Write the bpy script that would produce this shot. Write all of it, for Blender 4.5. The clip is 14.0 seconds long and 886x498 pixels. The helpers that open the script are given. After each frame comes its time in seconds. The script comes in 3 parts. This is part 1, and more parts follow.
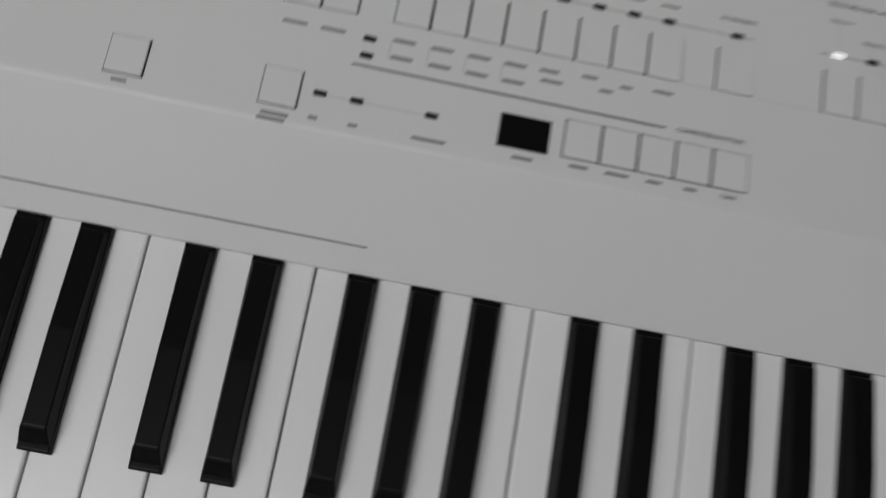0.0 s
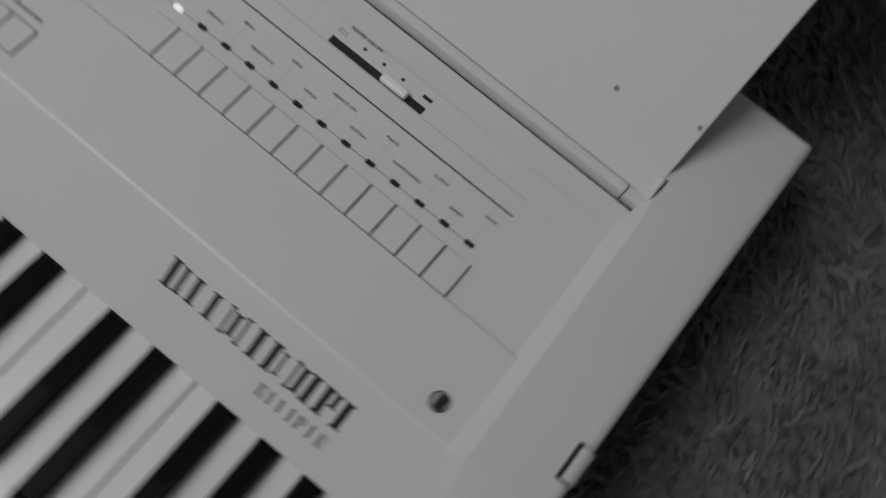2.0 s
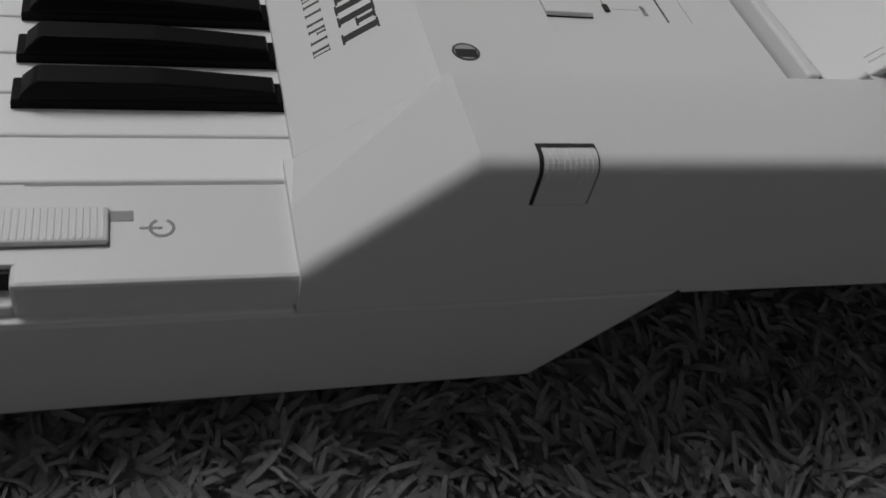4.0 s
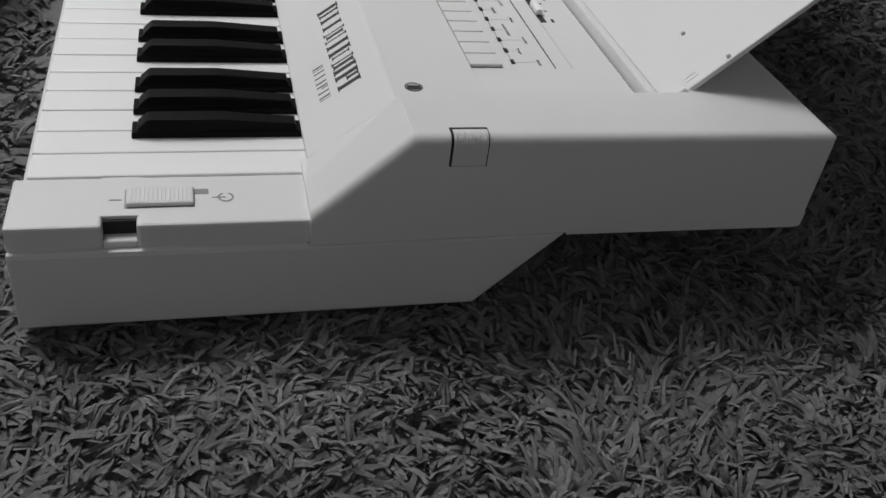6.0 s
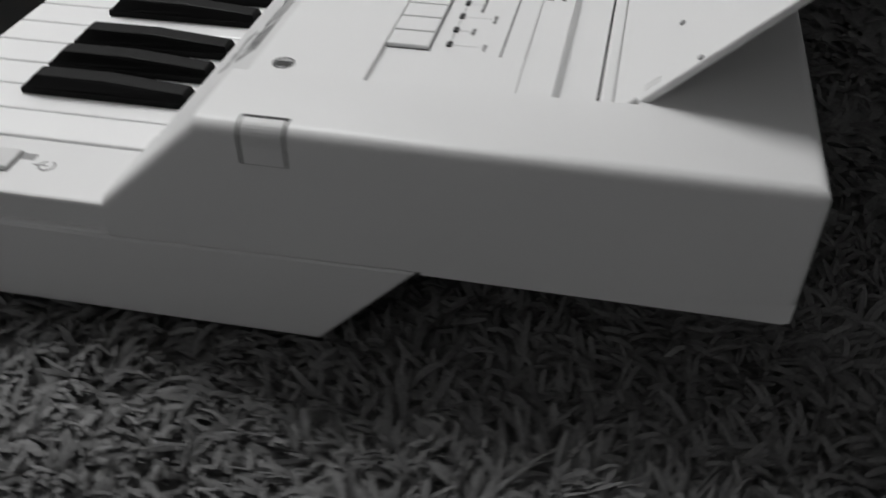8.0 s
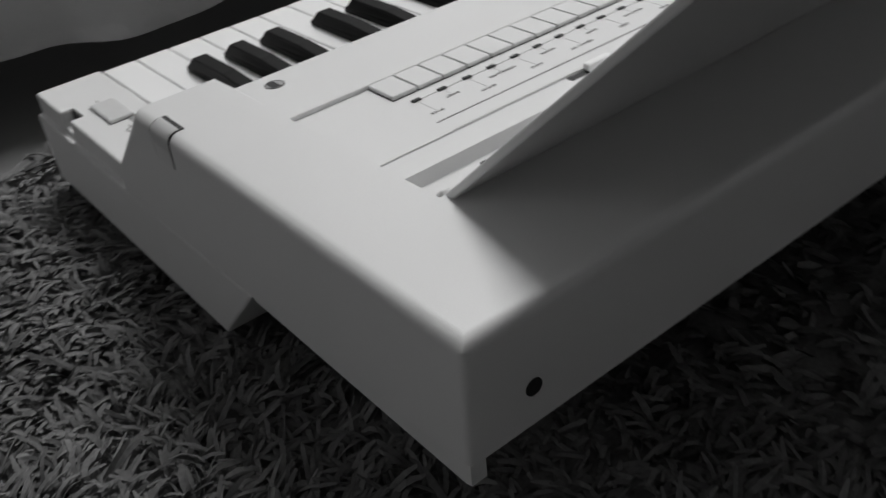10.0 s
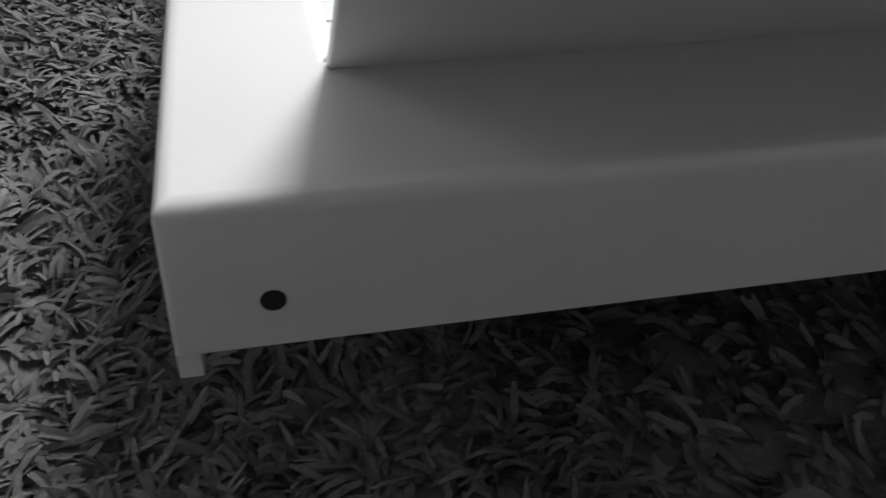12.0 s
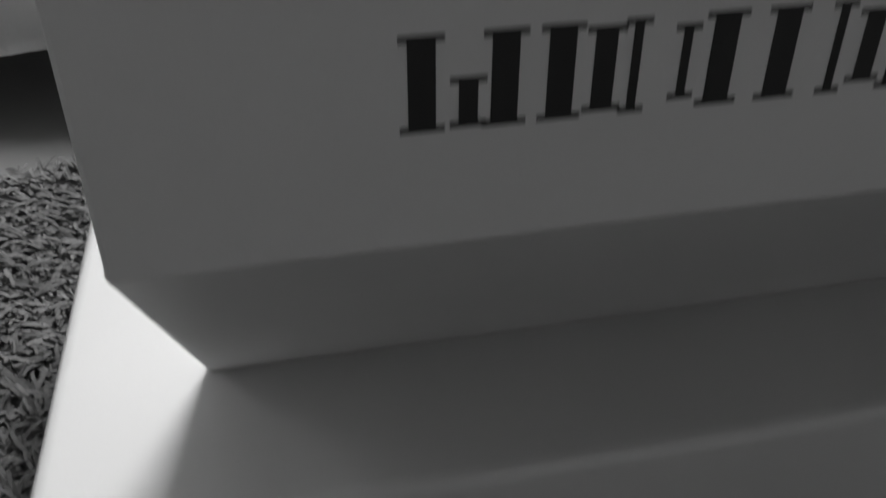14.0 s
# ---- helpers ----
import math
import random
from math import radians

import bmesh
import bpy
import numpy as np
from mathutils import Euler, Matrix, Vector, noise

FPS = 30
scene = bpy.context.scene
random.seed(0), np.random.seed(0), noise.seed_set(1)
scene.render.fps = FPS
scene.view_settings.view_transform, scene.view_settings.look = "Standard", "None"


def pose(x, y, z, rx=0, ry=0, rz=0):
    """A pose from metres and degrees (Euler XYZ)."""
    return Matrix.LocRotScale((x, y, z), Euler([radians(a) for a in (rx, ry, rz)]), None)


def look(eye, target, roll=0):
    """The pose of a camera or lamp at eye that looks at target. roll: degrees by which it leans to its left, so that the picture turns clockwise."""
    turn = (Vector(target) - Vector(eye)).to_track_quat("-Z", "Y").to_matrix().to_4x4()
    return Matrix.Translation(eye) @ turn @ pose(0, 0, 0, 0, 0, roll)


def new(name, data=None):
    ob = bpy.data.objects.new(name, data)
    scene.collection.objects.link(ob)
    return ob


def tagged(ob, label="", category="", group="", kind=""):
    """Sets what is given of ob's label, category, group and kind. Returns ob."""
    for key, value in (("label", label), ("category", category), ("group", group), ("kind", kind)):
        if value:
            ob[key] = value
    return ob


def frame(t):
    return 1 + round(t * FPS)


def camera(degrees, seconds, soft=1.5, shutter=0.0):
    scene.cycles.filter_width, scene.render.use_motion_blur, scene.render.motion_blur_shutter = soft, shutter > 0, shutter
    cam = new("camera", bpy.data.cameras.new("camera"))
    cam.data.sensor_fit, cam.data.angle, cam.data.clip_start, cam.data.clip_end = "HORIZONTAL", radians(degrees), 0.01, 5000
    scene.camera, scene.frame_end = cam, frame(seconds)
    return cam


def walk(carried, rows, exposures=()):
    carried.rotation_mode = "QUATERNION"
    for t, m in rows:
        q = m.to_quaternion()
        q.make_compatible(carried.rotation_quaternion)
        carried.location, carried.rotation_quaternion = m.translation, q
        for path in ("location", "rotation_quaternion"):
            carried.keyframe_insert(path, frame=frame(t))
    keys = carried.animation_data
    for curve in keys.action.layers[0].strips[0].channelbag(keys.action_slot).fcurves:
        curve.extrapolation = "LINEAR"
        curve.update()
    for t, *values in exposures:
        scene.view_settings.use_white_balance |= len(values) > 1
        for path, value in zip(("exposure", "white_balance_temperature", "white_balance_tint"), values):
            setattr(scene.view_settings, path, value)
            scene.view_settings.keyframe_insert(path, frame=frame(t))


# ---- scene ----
cam = camera(50.49, 14.0, shutter=0.5)
PATH = [
    (0, (-0.4188, -0.0905, 0.4462), (-0.3897, 0.0456, -0.0341), 22.67),
    (0.5, (-0.3537, -0.0782, 0.5653), (-0.3190, 0.0427, 0.0814), 24.53),
    (1, (-0.1889, -0.0671, 0.6085), (-0.1918, 0.0722, 0.1283), 8.89),
    (1.5, (-0.1065, -0.0719, 0.5676), (-0.1172, 0.0956, 0.0967), 18.56),
    (2, (-0.0286, -0.0306, 0.5148), (-0.0715, 0.1354, 0.0451), 25.53),
    (2.5, (0.0597, 0.0094, 0.4528), (-0.0856, 0.1532, -0.0035), 22.87),
    (3, (0.1320, -0.0057, 0.3718), (-0.1129, 0.1342, -0.0410), 18.03),
    (3.5, (0.1926, -0.0254, 0.2959), (-0.1047, 0.1167, -0.0802), 16.68),
    (4, (0.2399, -0.0473, 0.2807), (-0.0849, 0.0997, -0.0698), 15.90),
    (6.3, (0.4388, -0.0556, 0.3437), (0.0545, 0.0649, 0.0473), 8.11),
    (6.5, (0.4326, -0.0536, 0.3450), (0.0497, 0.0630, 0.0453), 7.93),
    (7, (0.4245, -0.0216, 0.3499), (0.0407, 0.0722, 0.0434), 6.16),
    (7.5, (0.3911, 0.0758, 0.3312), (0.0011, 0.1141, 0.0207), 4.83),
    (8, (0.3335, 0.2120, 0.2956), (-0.0473, 0.1259, -0.0167), -0.71),
    (8.2, (0.3111, 0.2655, 0.2835), (-0.0625, 0.1434, -0.0256), -1.72),
    (10.3, (0.1458, 0.4651, 0.2840), (-0.0922, 0.0308, -0.0548), -6.29),
    (10.5, (0.1322, 0.4697, 0.2863), (-0.0761, 0.0238, -0.0569), -4.51),
    (11, (0.0835, 0.4848, 0.2670), (-0.0749, 0.0233, -0.0821), 0.45),
    (11.5, (0.0479, 0.4988, 0.2531), (-0.0792, 0.0495, -0.1237), 1.71),
    (12, (0.0140, 0.4821, 0.2394), (-0.0866, 0.0195, -0.1291), 1.42),
    (12.5, (-0.0011, 0.4820, 0.2381), (-0.1153, 0.0181, -0.1248), 2.24),
    (13, (-0.0214, 0.4755, 0.2558), (-0.1211, -0.0072, -0.0864), -0.13),
    (13.5, (-0.0297, 0.4758, 0.2707), (-0.1355, -0.0141, -0.0591), -0.77),
    (14, (-0.0326, 0.4751, 0.2990), (-0.1351, -0.0279, -0.0117), -0.91),
]
walk(cam, [(t, look(eye, target, roll)) for t, eye, target, roll in PATH],
     exposures=[(0, -1.12), (0.5, -1.28), (1.0, -1.25), (2.5, -1.2), (3.5, -1.0), (4.2, -0.75), (6.3, -0.25), (8.2, -0.15), (10.3, -0.3), (11.0, -0.4), (11.5, 0.35), (12.0, 0.66), (12.5, 0.62), (13.0, 0.52), (14.0, 0.5)])
# ---- light ----
world = bpy.data.worlds.new("world")
scene.world = world
world.use_nodes = True
wn = world.node_tree
sky = wn.nodes.new("ShaderNodeTexSky")
sky.sky_type, sky.sun_disc = "NISHITA", False
sky.sun_elevation, sky.sun_rotation = radians(35), radians(180)
hsv = wn.nodes.new("ShaderNodeHueSaturation")
hsv.inputs["Saturation"].default_value = 0.0
wn.links.new(sky.outputs["Color"], hsv.inputs["Color"])
wn.links.new(hsv.outputs["Color"], wn.nodes["Background"].inputs["Color"])
wn.nodes["Background"].inputs["Strength"].default_value = 0.1
SKY_X0, SKY_X1, SKY_Y0, SKY_Y1 = -2.05, -0.6, -1.6, -0.35
WALL_Y = -1.9
SOFA_Y, SOFA_Z = -0.33, 0.03
# Soft key light from high front left; the skylight holding it is assumed.
lamp = bpy.data.lights.new("key_light", "AREA")
lamp.shape, lamp.size, lamp.size_y, lamp.energy = "RECTANGLE", 1.37, 1.18, 96
key_lamp = new("key_light", lamp)
key_lamp.matrix_world = look(((SKY_X0 + SKY_X1) / 2, (SKY_Y0 + SKY_Y1) / 2, 2.56), ((SKY_X0 + SKY_X1) / 2 + 0.01, (SKY_Y0 + SKY_Y1) / 2 + 0.02, 0))

# Fill lamp added to brighten the right side; no window is known there.
WY0, WY1, WZ0, WZ1 = -1.6, -0.3, 0.9, 2.1
lamp2 = bpy.data.lights.new("fill_light", "AREA")
lamp2.shape, lamp2.size, lamp2.size_y, lamp2.energy = "RECTANGLE", 1.2, 1.1, 3.6
fill_lamp = new("fill_light", lamp2)
fill_lamp.matrix_world = look((2.2, (WY0 + WY1) / 2, (WZ0 + WZ1) / 2), (0.0, (WY0 + WY1) / 2, 1.0))

# ---- materials ----
def material(name, color, rough=0.5, bump=0.0, scale=800.0, vary=0.06, metal=0.0, spec=0.5):
    m = bpy.data.materials.new(name)
    m.use_nodes = True
    n, l = m.node_tree.nodes, m.node_tree.links
    b = n["Principled BSDF"]
    b.inputs["Roughness"].default_value, b.inputs["Metallic"].default_value = rough, metal
    b.inputs["Specular IOR Level"].default_value = spec
    tc = n.new("ShaderNodeTexCoord")
    fine, broad = n.new("ShaderNodeTexNoise"), n.new("ShaderNodeTexNoise")
    fine.inputs["Scale"].default_value, broad.inputs["Scale"].default_value = scale, 14.0
    fine.inputs["Detail"].default_value = broad.inputs["Detail"].default_value = 3.0
    l.new(tc.outputs["Object"], fine.inputs["Vector"])
    l.new(tc.outputs["Object"], broad.inputs["Vector"])
    mix = n.new("ShaderNodeMath")
    mix.operation = "ADD"
    l.new(fine.outputs["Fac"], mix.inputs[0])
    l.new(broad.outputs["Fac"], mix.inputs[1])
    ramp = n.new("ShaderNodeMapRange")
    ramp.inputs["From Min"].default_value, ramp.inputs["From Max"].default_value = 0.6, 1.4
    ramp.inputs["To Min"].default_value, ramp.inputs["To Max"].default_value = 1 - vary, 1 + vary
    l.new(mix.outputs[0], ramp.inputs["Value"])
    tint = n.new("ShaderNodeVectorMath")
    tint.operation = "SCALE"
    tint.inputs[0].default_value = (color, color, color) if isinstance(color, float) else color
    l.new(ramp.outputs["Result"], tint.inputs["Scale"])
    l.new(tint.outputs["Vector"], b.inputs["Base Color"])
    if bump:
        bp = n.new("ShaderNodeBump")
        bp.inputs["Strength"].default_value, bp.inputs["Distance"].default_value = bump, 0.0004
        l.new(fine.outputs["Fac"], bp.inputs["Height"])
        l.new(bp.outputs["Normal"], b.inputs["Normal"])
    return m


WHITE = material("white_textured_plastic", 0.68, 0.44, 0.12, 1500, 0.02)
KEYW = material("white_key_plastic", 0.84, 0.28, 0.02, 900, 0.015)
KEYB = material("black_key_plastic", 0.005, 0.4, 0.05, 1200, 0.2, spec=0.08)
# Serves painted shade in gaps and holes as well as truly dark parts.
DARK = material("gap_shade_and_dark_parts", 0.012, 0.7)
PRINT = material("black_print", 0.015, 0.5)
GREY = material("grey_print_and_shade", 0.25, 0.5)
LIT = material("lit_lamp", 0.9, 0.3)
LIT.node_tree.nodes["Principled BSDF"].inputs["Emission Color"].default_value = (1, 1, 1, 1)
LIT.node_tree.nodes["Principled BSDF"].inputs["Emission Strength"].default_value = 1.1
METAL = material("dull_grey_metal", 0.34, 0.45, 0.05, 900, 0.1)
PALE = material("pale_print", 0.5, 0.5)
PRINT3 = material("mid_grey_print", 0.11, 0.5)
PRINT2 = material("dark_grey_print", 0.06, 0.5)
RUG = material("grey_rug_fibre", 0.165, 0.95, 0.0, 420, 0.3, spec=0.1)
rn, rl = RUG.node_tree.nodes, RUG.node_tree.links
geo, span = rn.new("ShaderNodeNewGeometry"), rn.new("ShaderNodeMapRange")
span.inputs["To Min"].default_value, span.inputs["To Max"].default_value = 0.78, 1.22
strand_tint = rn.new("ShaderNodeVectorMath")
strand_tint.operation = "SCALE"
rl.new(geo.outputs["Random Per Island"], span.inputs["Value"])
rl.new(rn["Vector Math"].outputs["Vector"], strand_tint.inputs[0])
rl.new(span.outputs["Result"], strand_tint.inputs["Scale"])
rl.new(strand_tint.outputs["Vector"], rn["Principled BSDF"].inputs["Base Color"])
FLOOR = material("grey_floor", 0.16, 0.5)
CLOTH = material("white_cloth", 0.72, 0.9, 0.3, 700, 0.05)
# Tones of the unseen ceiling and walls are set for the bounced light.
CEIL = material("white_ceiling_paint", 0.72, 0.85, 0.1, 300)
WALL = material("grey_wall_paint", 0.42, 0.8, 0.1, 300)


# ---- builders ----
def link(name, bm, mat, parent=None, label="", smooth=False):
    me = bpy.data.meshes.new(name)
    bm.normal_update()
    bm.to_mesh(me)
    bm.free()
    me.materials.append(mat)
    if smooth:
        for pf in me.polygons:
            pf.use_smooth = True
    return place_mesh(name, me, parent, label)


def place_mesh(name, me, parent=None, label=""):
    ob = new(name, me)
    if parent:
        ob.parent = parent
    if label:
        ob["label"] = label
    return ob


part = link


def box(bm, x0, x1, y0, y1, z0, z1, bevel=0.0, seg=2, m=None):
    mm = Matrix.Translation(((x0 + x1) / 2, (y0 + y1) / 2, (z0 + z1) / 2)) @ Matrix.Diagonal((x1 - x0, y1 - y0, z1 - z0, 1))
    r = bmesh.ops.create_cube(bm, size=1.0, matrix=(m @ mm) if m else mm)
    if bevel:
        es = list({e for v in r["verts"] for e in v.link_edges})
        bmesh.ops.bevel(bm, geom=es, offset=bevel, segments=seg, profile=0.5, affect="EDGES")
    return bm


def prism(bm, outline, x0, x1):
    """A solid of the (y, z) outline from x0 to x1."""
    a = [bm.verts.new((x0, y, z)) for y, z in outline]
    b = [bm.verts.new((x1, y, z)) for y, z in outline]
    n = len(outline)
    fs = [bm.faces.new(a), bm.faces.new(b[::-1])]
    for i in range(n):
        fs.append(bm.faces.new((a[i], b[i], b[(i + 1) % n], a[(i + 1) % n])))
    bmesh.ops.recalc_face_normals(bm, faces=fs)
    return bm


def disc(bm, x, y, z0, z1, r, seg=32, m=None):
    mm = Matrix.Translation((x, y, (z0 + z1) / 2))
    bmesh.ops.create_cone(bm, cap_ends=True, segments=seg, radius1=r, radius2=r, depth=z1 - z0, matrix=(m @ mm) if m else mm)
    return bm


def ring(bm, m, r_in, r_out, h, a0=0.0, a1=2 * math.pi, seg=32):
    """A flat raised ring or arc in the plane of m."""
    full = abs(a1 - a0 - 2 * math.pi) < 1e-6
    rows = []
    for i in range(seg + (0 if full else 1)):
        a = a0 + (a1 - a0) * i / seg
        c, s = math.cos(a), math.sin(a)
        rows.append([bm.verts.new(m @ Vector(p)) for p in ((c * r_in, s * r_in, 0), (c * r_in, s * r_in, h), (c * r_out, s * r_out, h), (c * r_out, s * r_out, 0))])
    for i in range(len(rows) if full else len(rows) - 1):
        p, q = rows[i], rows[(i + 1) % len(rows)]
        for k in range(4):
            bm.faces.new((p[k], p[(k + 1) % 4], q[(k + 1) % 4], q[k]))
    bmesh.ops.recalc_face_normals(bm, faces=bm.faces)
    return bm


def lettering(words, size, m, mat, parent, name="printed_label"):
    """Printed words in the built-in font, lying in the plane of m, its start at the origin of m."""
    cu = bpy.data.curves.new(name, "FONT")
    cu.body, cu.size, cu.extrude = words, size, 0.00006
    tmp = new(name, cu)
    me = bpy.data.meshes.new_from_object(tmp.evaluated_get(bpy.context.evaluated_depsgraph_get()))
    bpy.data.objects.remove(tmp)
    bpy.data.curves.remove(cu)
    me.materials.clear()
    me.materials.append(mat)
    xs = [v.co.x for v in me.vertices]
    me.transform(m @ Matrix.Translation((-(min(xs) + max(xs)) / 2, 0, 0.0001)))
    return place_mesh(name, me, parent)


# ---- room ----
# Walls and ceiling are unseen, added to shape the bounced light.
FZ = -0.032
tagged(link("floor", box(bmesh.new(), -3.0, 2.2, WALL_Y, 2.6, FZ - 0.05, FZ), FLOOR), "smooth grey floor under the rug", "floor", kind="structure")
tagged(link("wall_west", box(bmesh.new(), -3.1, -3.0, WALL_Y - 0.1, 2.7, FZ, 2.5), WALL), "unseen plain grey wall, set for the bounced light", "wall", kind="structure")
tagged(link("wall_south", box(bmesh.new(), -3.0, 2.2, WALL_Y - 0.1, WALL_Y, FZ, 2.5), WALL), "unseen plain grey wall, set for the bounced light", "wall", kind="structure")
tagged(link("wall_north", box(bmesh.new(), -3.0, 2.2, 2.6, 2.7, FZ, 2.5), WALL), "unseen plain grey wall, set for the bounced light", "wall", kind="structure")
we_mesh = bmesh.new()
for b in ((WALL_Y - 0.1, WY0, FZ, 2.5), (WY1, 2.7, FZ, 2.5), (WY0, WY1, FZ, WZ0), (WY0, WY1, WZ1, 2.5)):
    box(we_mesh, 2.2, 2.3, b[0], b[1], b[2], b[3])
tagged(link("wall_east", we_mesh, WALL), "unseen grey wall with an opening for the fill light", "wall", kind="structure")
# Unseen opening, added to go with the fill lamp.
win = tagged(new("fill_opening"), "unseen white framed opening added for the fill light", "window", kind="structure")
for b in ((WY0, WY0 + 0.05, WZ0, WZ1), (WY1 - 0.05, WY1, WZ0, WZ1), (WY0 + 0.05, WY1 - 0.05, WZ0, WZ0 + 0.05), (WY0 + 0.05, WY1 - 0.05, WZ1 - 0.05, WZ1)):
    part("opening_frame", box(bmesh.new(), 2.22, 2.28, b[0], b[1], b[2], b[3], 0.004, 1), WHITE, win)
ce = bmesh.new()
for b in ((-3.1, SKY_X0, WALL_Y - 0.1, 2.7), (SKY_X1, 2.3, WALL_Y - 0.1, 2.7), (SKY_X0, SKY_X1, WALL_Y - 0.1, SKY_Y0), (SKY_X0, SKY_X1, SKY_Y1, 2.7)):
    box(ce, *b, 2.5, 2.6)
tagged(link("ceiling", ce, CEIL), "unseen white ceiling for bounced light, with a skylight opening", "ceiling", kind="structure")
# Skylight frame, unseen, added round the key lamp.
wf = tagged(new("key_opening"), "unseen white framed skylight, assumed for the key light", "skylight", kind="structure")
for b in ((SKY_X0, SKY_X0 + 0.04, SKY_Y0, SKY_Y1), (SKY_X1 - 0.04, SKY_X1, SKY_Y0, SKY_Y1), (SKY_X0 + 0.04, SKY_X1 - 0.04, SKY_Y0, SKY_Y0 + 0.04), (SKY_X0 + 0.04, SKY_X1 - 0.04, SKY_Y1 - 0.04, SKY_Y1)):
    part("opening_frame", box(bmesh.new(), *b, 2.505, 2.55, 0.004, 1), WHITE, wf)

# ---- rug ----
rug = tagged(link("rug", box(bmesh.new(), -1.5, 1.5, -0.212, 1.5, FZ, -0.0125, 0.002, 1), RUG), "dark grey long-pile shag rug under the keyboard", "rug")


def pile_mesh():
    """Tufts of three thin flat fibres each, lying in swirls; a fibre is a ribbon of five cross-rows."""
    rng = np.random.default_rng(4)
    spots = []
    for x0, x1, y0, y1, d in ((-0.1, 0.62, -0.205, 0.72, 0.0051), (-0.95, -0.1, -0.205, 0.75, 0.0078), (0.62, 1.0, -0.205, 0.75, 0.009)):
        gx, gy = np.meshgrid(np.arange(x0, x1, d), np.arange(y0, y1, d))
        p = np.stack([gx.ravel(), gy.ravel()], 1)
        spots.append(np.c_[p + rng.uniform(-d, d, p.shape) * 0.8, np.full(len(p), d)])
    p = np.concatenate(spots)
    under = (p[:, 0] < 0.034) & (p[:, 0] > -0.9) & (p[:, 1] > -0.135) & (p[:, 1] < 0.075)
    hidden = (p[:, 0] < -0.12) & (p[:, 1] > -0.17) & (p[:, 1] < 0.2)
    p = p[~(under | hidden)]
    tufts, per = len(p), 3
    x, y = p[:, 0], p[:, 1]
    swirl = 2.2 * np.sin(9 * x + 4 * np.sin(7 * y)) + 2.0 * np.cos(11 * y - 5 * np.sin(6 * x + 1.0)) + 1.2 * np.sin(37 * x + 29 * y)
    clump = 0.5 + 0.5 * np.sin(41 * x + 3 * np.sin(33 * y)) * np.sin(47 * y + 2 * np.sin(29 * x))
    tuft = [0.8 * swirl + rng.normal(0, 1.1, tufts), rng.uniform(0.014, 0.025, tufts), rng.uniform(0.1, 0.5, tufts) + 0.45 * clump, rng.uniform(0.4, 1.8, tufts), rng.normal(0, 0.6, tufts), np.where(p[:, 2] > 0.006, 1.35, 1.0)]
    heading, length, rise, droop, bend, broad = (np.repeat(v, per) for v in tuft)
    n = tufts * per
    x, y = np.repeat(x, per) + rng.normal(0, 0.0009, n), np.repeat(y, per) + rng.normal(0, 0.0009, n)
    heading = heading + rng.normal(0, 0.13, n)
    length = length * rng.uniform(0.7, 1.1, n)
    rise = rise + rng.normal(0, 0.09, n)
    droop = droop + rng.normal(0, 0.25, n)
    bend = bend + rng.normal(0, 0.2, n)
    roll = rng.normal(0, 0.55, n)
    width = rng.uniform(0.0015, 0.0027, n) * broad
    rows = 5
    co = np.zeros((n, rows, 2, 3))
    px, py, pz = x.copy(), y.copy(), np.full(n, -0.0135)
    step = length / (rows - 1)
    for r in range(rows):
        u = r / (rows - 1)
        h = heading + bend * u
        e = rise - droop * u * u
        w = width * (1.0, 1.1, 1.15, 1.05, 0.6)[r]
        sx, sy = -np.sin(h), np.cos(h)
        for k, side in enumerate((-0.5, 0.5)):
            co[:, r, k, 0] = px + side * w * sx * np.cos(roll)
            co[:, r, k, 1] = py + side * w * sy * np.cos(roll)
            co[:, r, k, 2] = pz + side * w * np.sin(roll)
        px, py = px + step * np.cos(e) * np.cos(h), py + step * np.cos(e) * np.sin(h)
        pz = np.maximum(pz + step * np.sin(e), -0.0120)
    z = co[..., 2]
    near = (co[..., 0] < 0.062) & (co[..., 0] > -0.95) & (co[..., 1] > -0.165) & (co[..., 1] < 0.10)
    co[..., 2] = np.where(near, np.minimum(z, -0.0015), np.minimum(z, 0.011))
    idx = np.arange(n * rows * 2).reshape(n, rows, 2)
    quads = np.concatenate([np.stack([idx[:, r, 0], idx[:, r, 1], idx[:, r + 1, 1], idx[:, r + 1, 0]], -1) for r in range(rows - 1)])
    me = bpy.data.meshes.new("shag")
    me.vertices.add(n * rows * 2)
    me.vertices.foreach_set("co", co.ravel())
    me.loops.add(quads.size)
    me.loops.foreach_set("vertex_index", quads.ravel())
    me.polygons.add(len(quads))
    me.polygons.foreach_set("loop_start", np.arange(0, quads.size, 4))
    me.polygons.foreach_set("loop_total", np.full(len(quads), 4))
    me.polygons.foreach_set("use_smooth", np.ones(len(quads), bool))
    me.update()
    me.validate()
    me.materials.append(RUG)
    return me


tagged(place_mesh("shag", pile_mesh(), rug), "long grey fibres in tufts lying over one another", kind="stuff")

# ---- keyboard ----
NW = 36
PITCH = 0.0235
LEFT = -NW * PITCH
SX = 0.0468
TOP, DECK, REAR, KEY = 0.107, 0.0985, 0.0963, 0.0585
YB = 0.2868
kb = tagged(new("electronic_keyboard"), "white electronic keyboard with black and white keys on the rug", "keyboard")

bm = prism(bmesh.new(), [(-0.149, -0.0022), (0.0895, -0.0008), (0.1365, 0.0460), (-0.004, 0.0436), (-0.149, 0.0436)], LEFT - SX, SX)
es = [e for e in bm.edges if all(abs(v.co.x - SX) < 1e-6 for v in e.verts) or all(v.co.y < -0.148 for v in e.verts)]
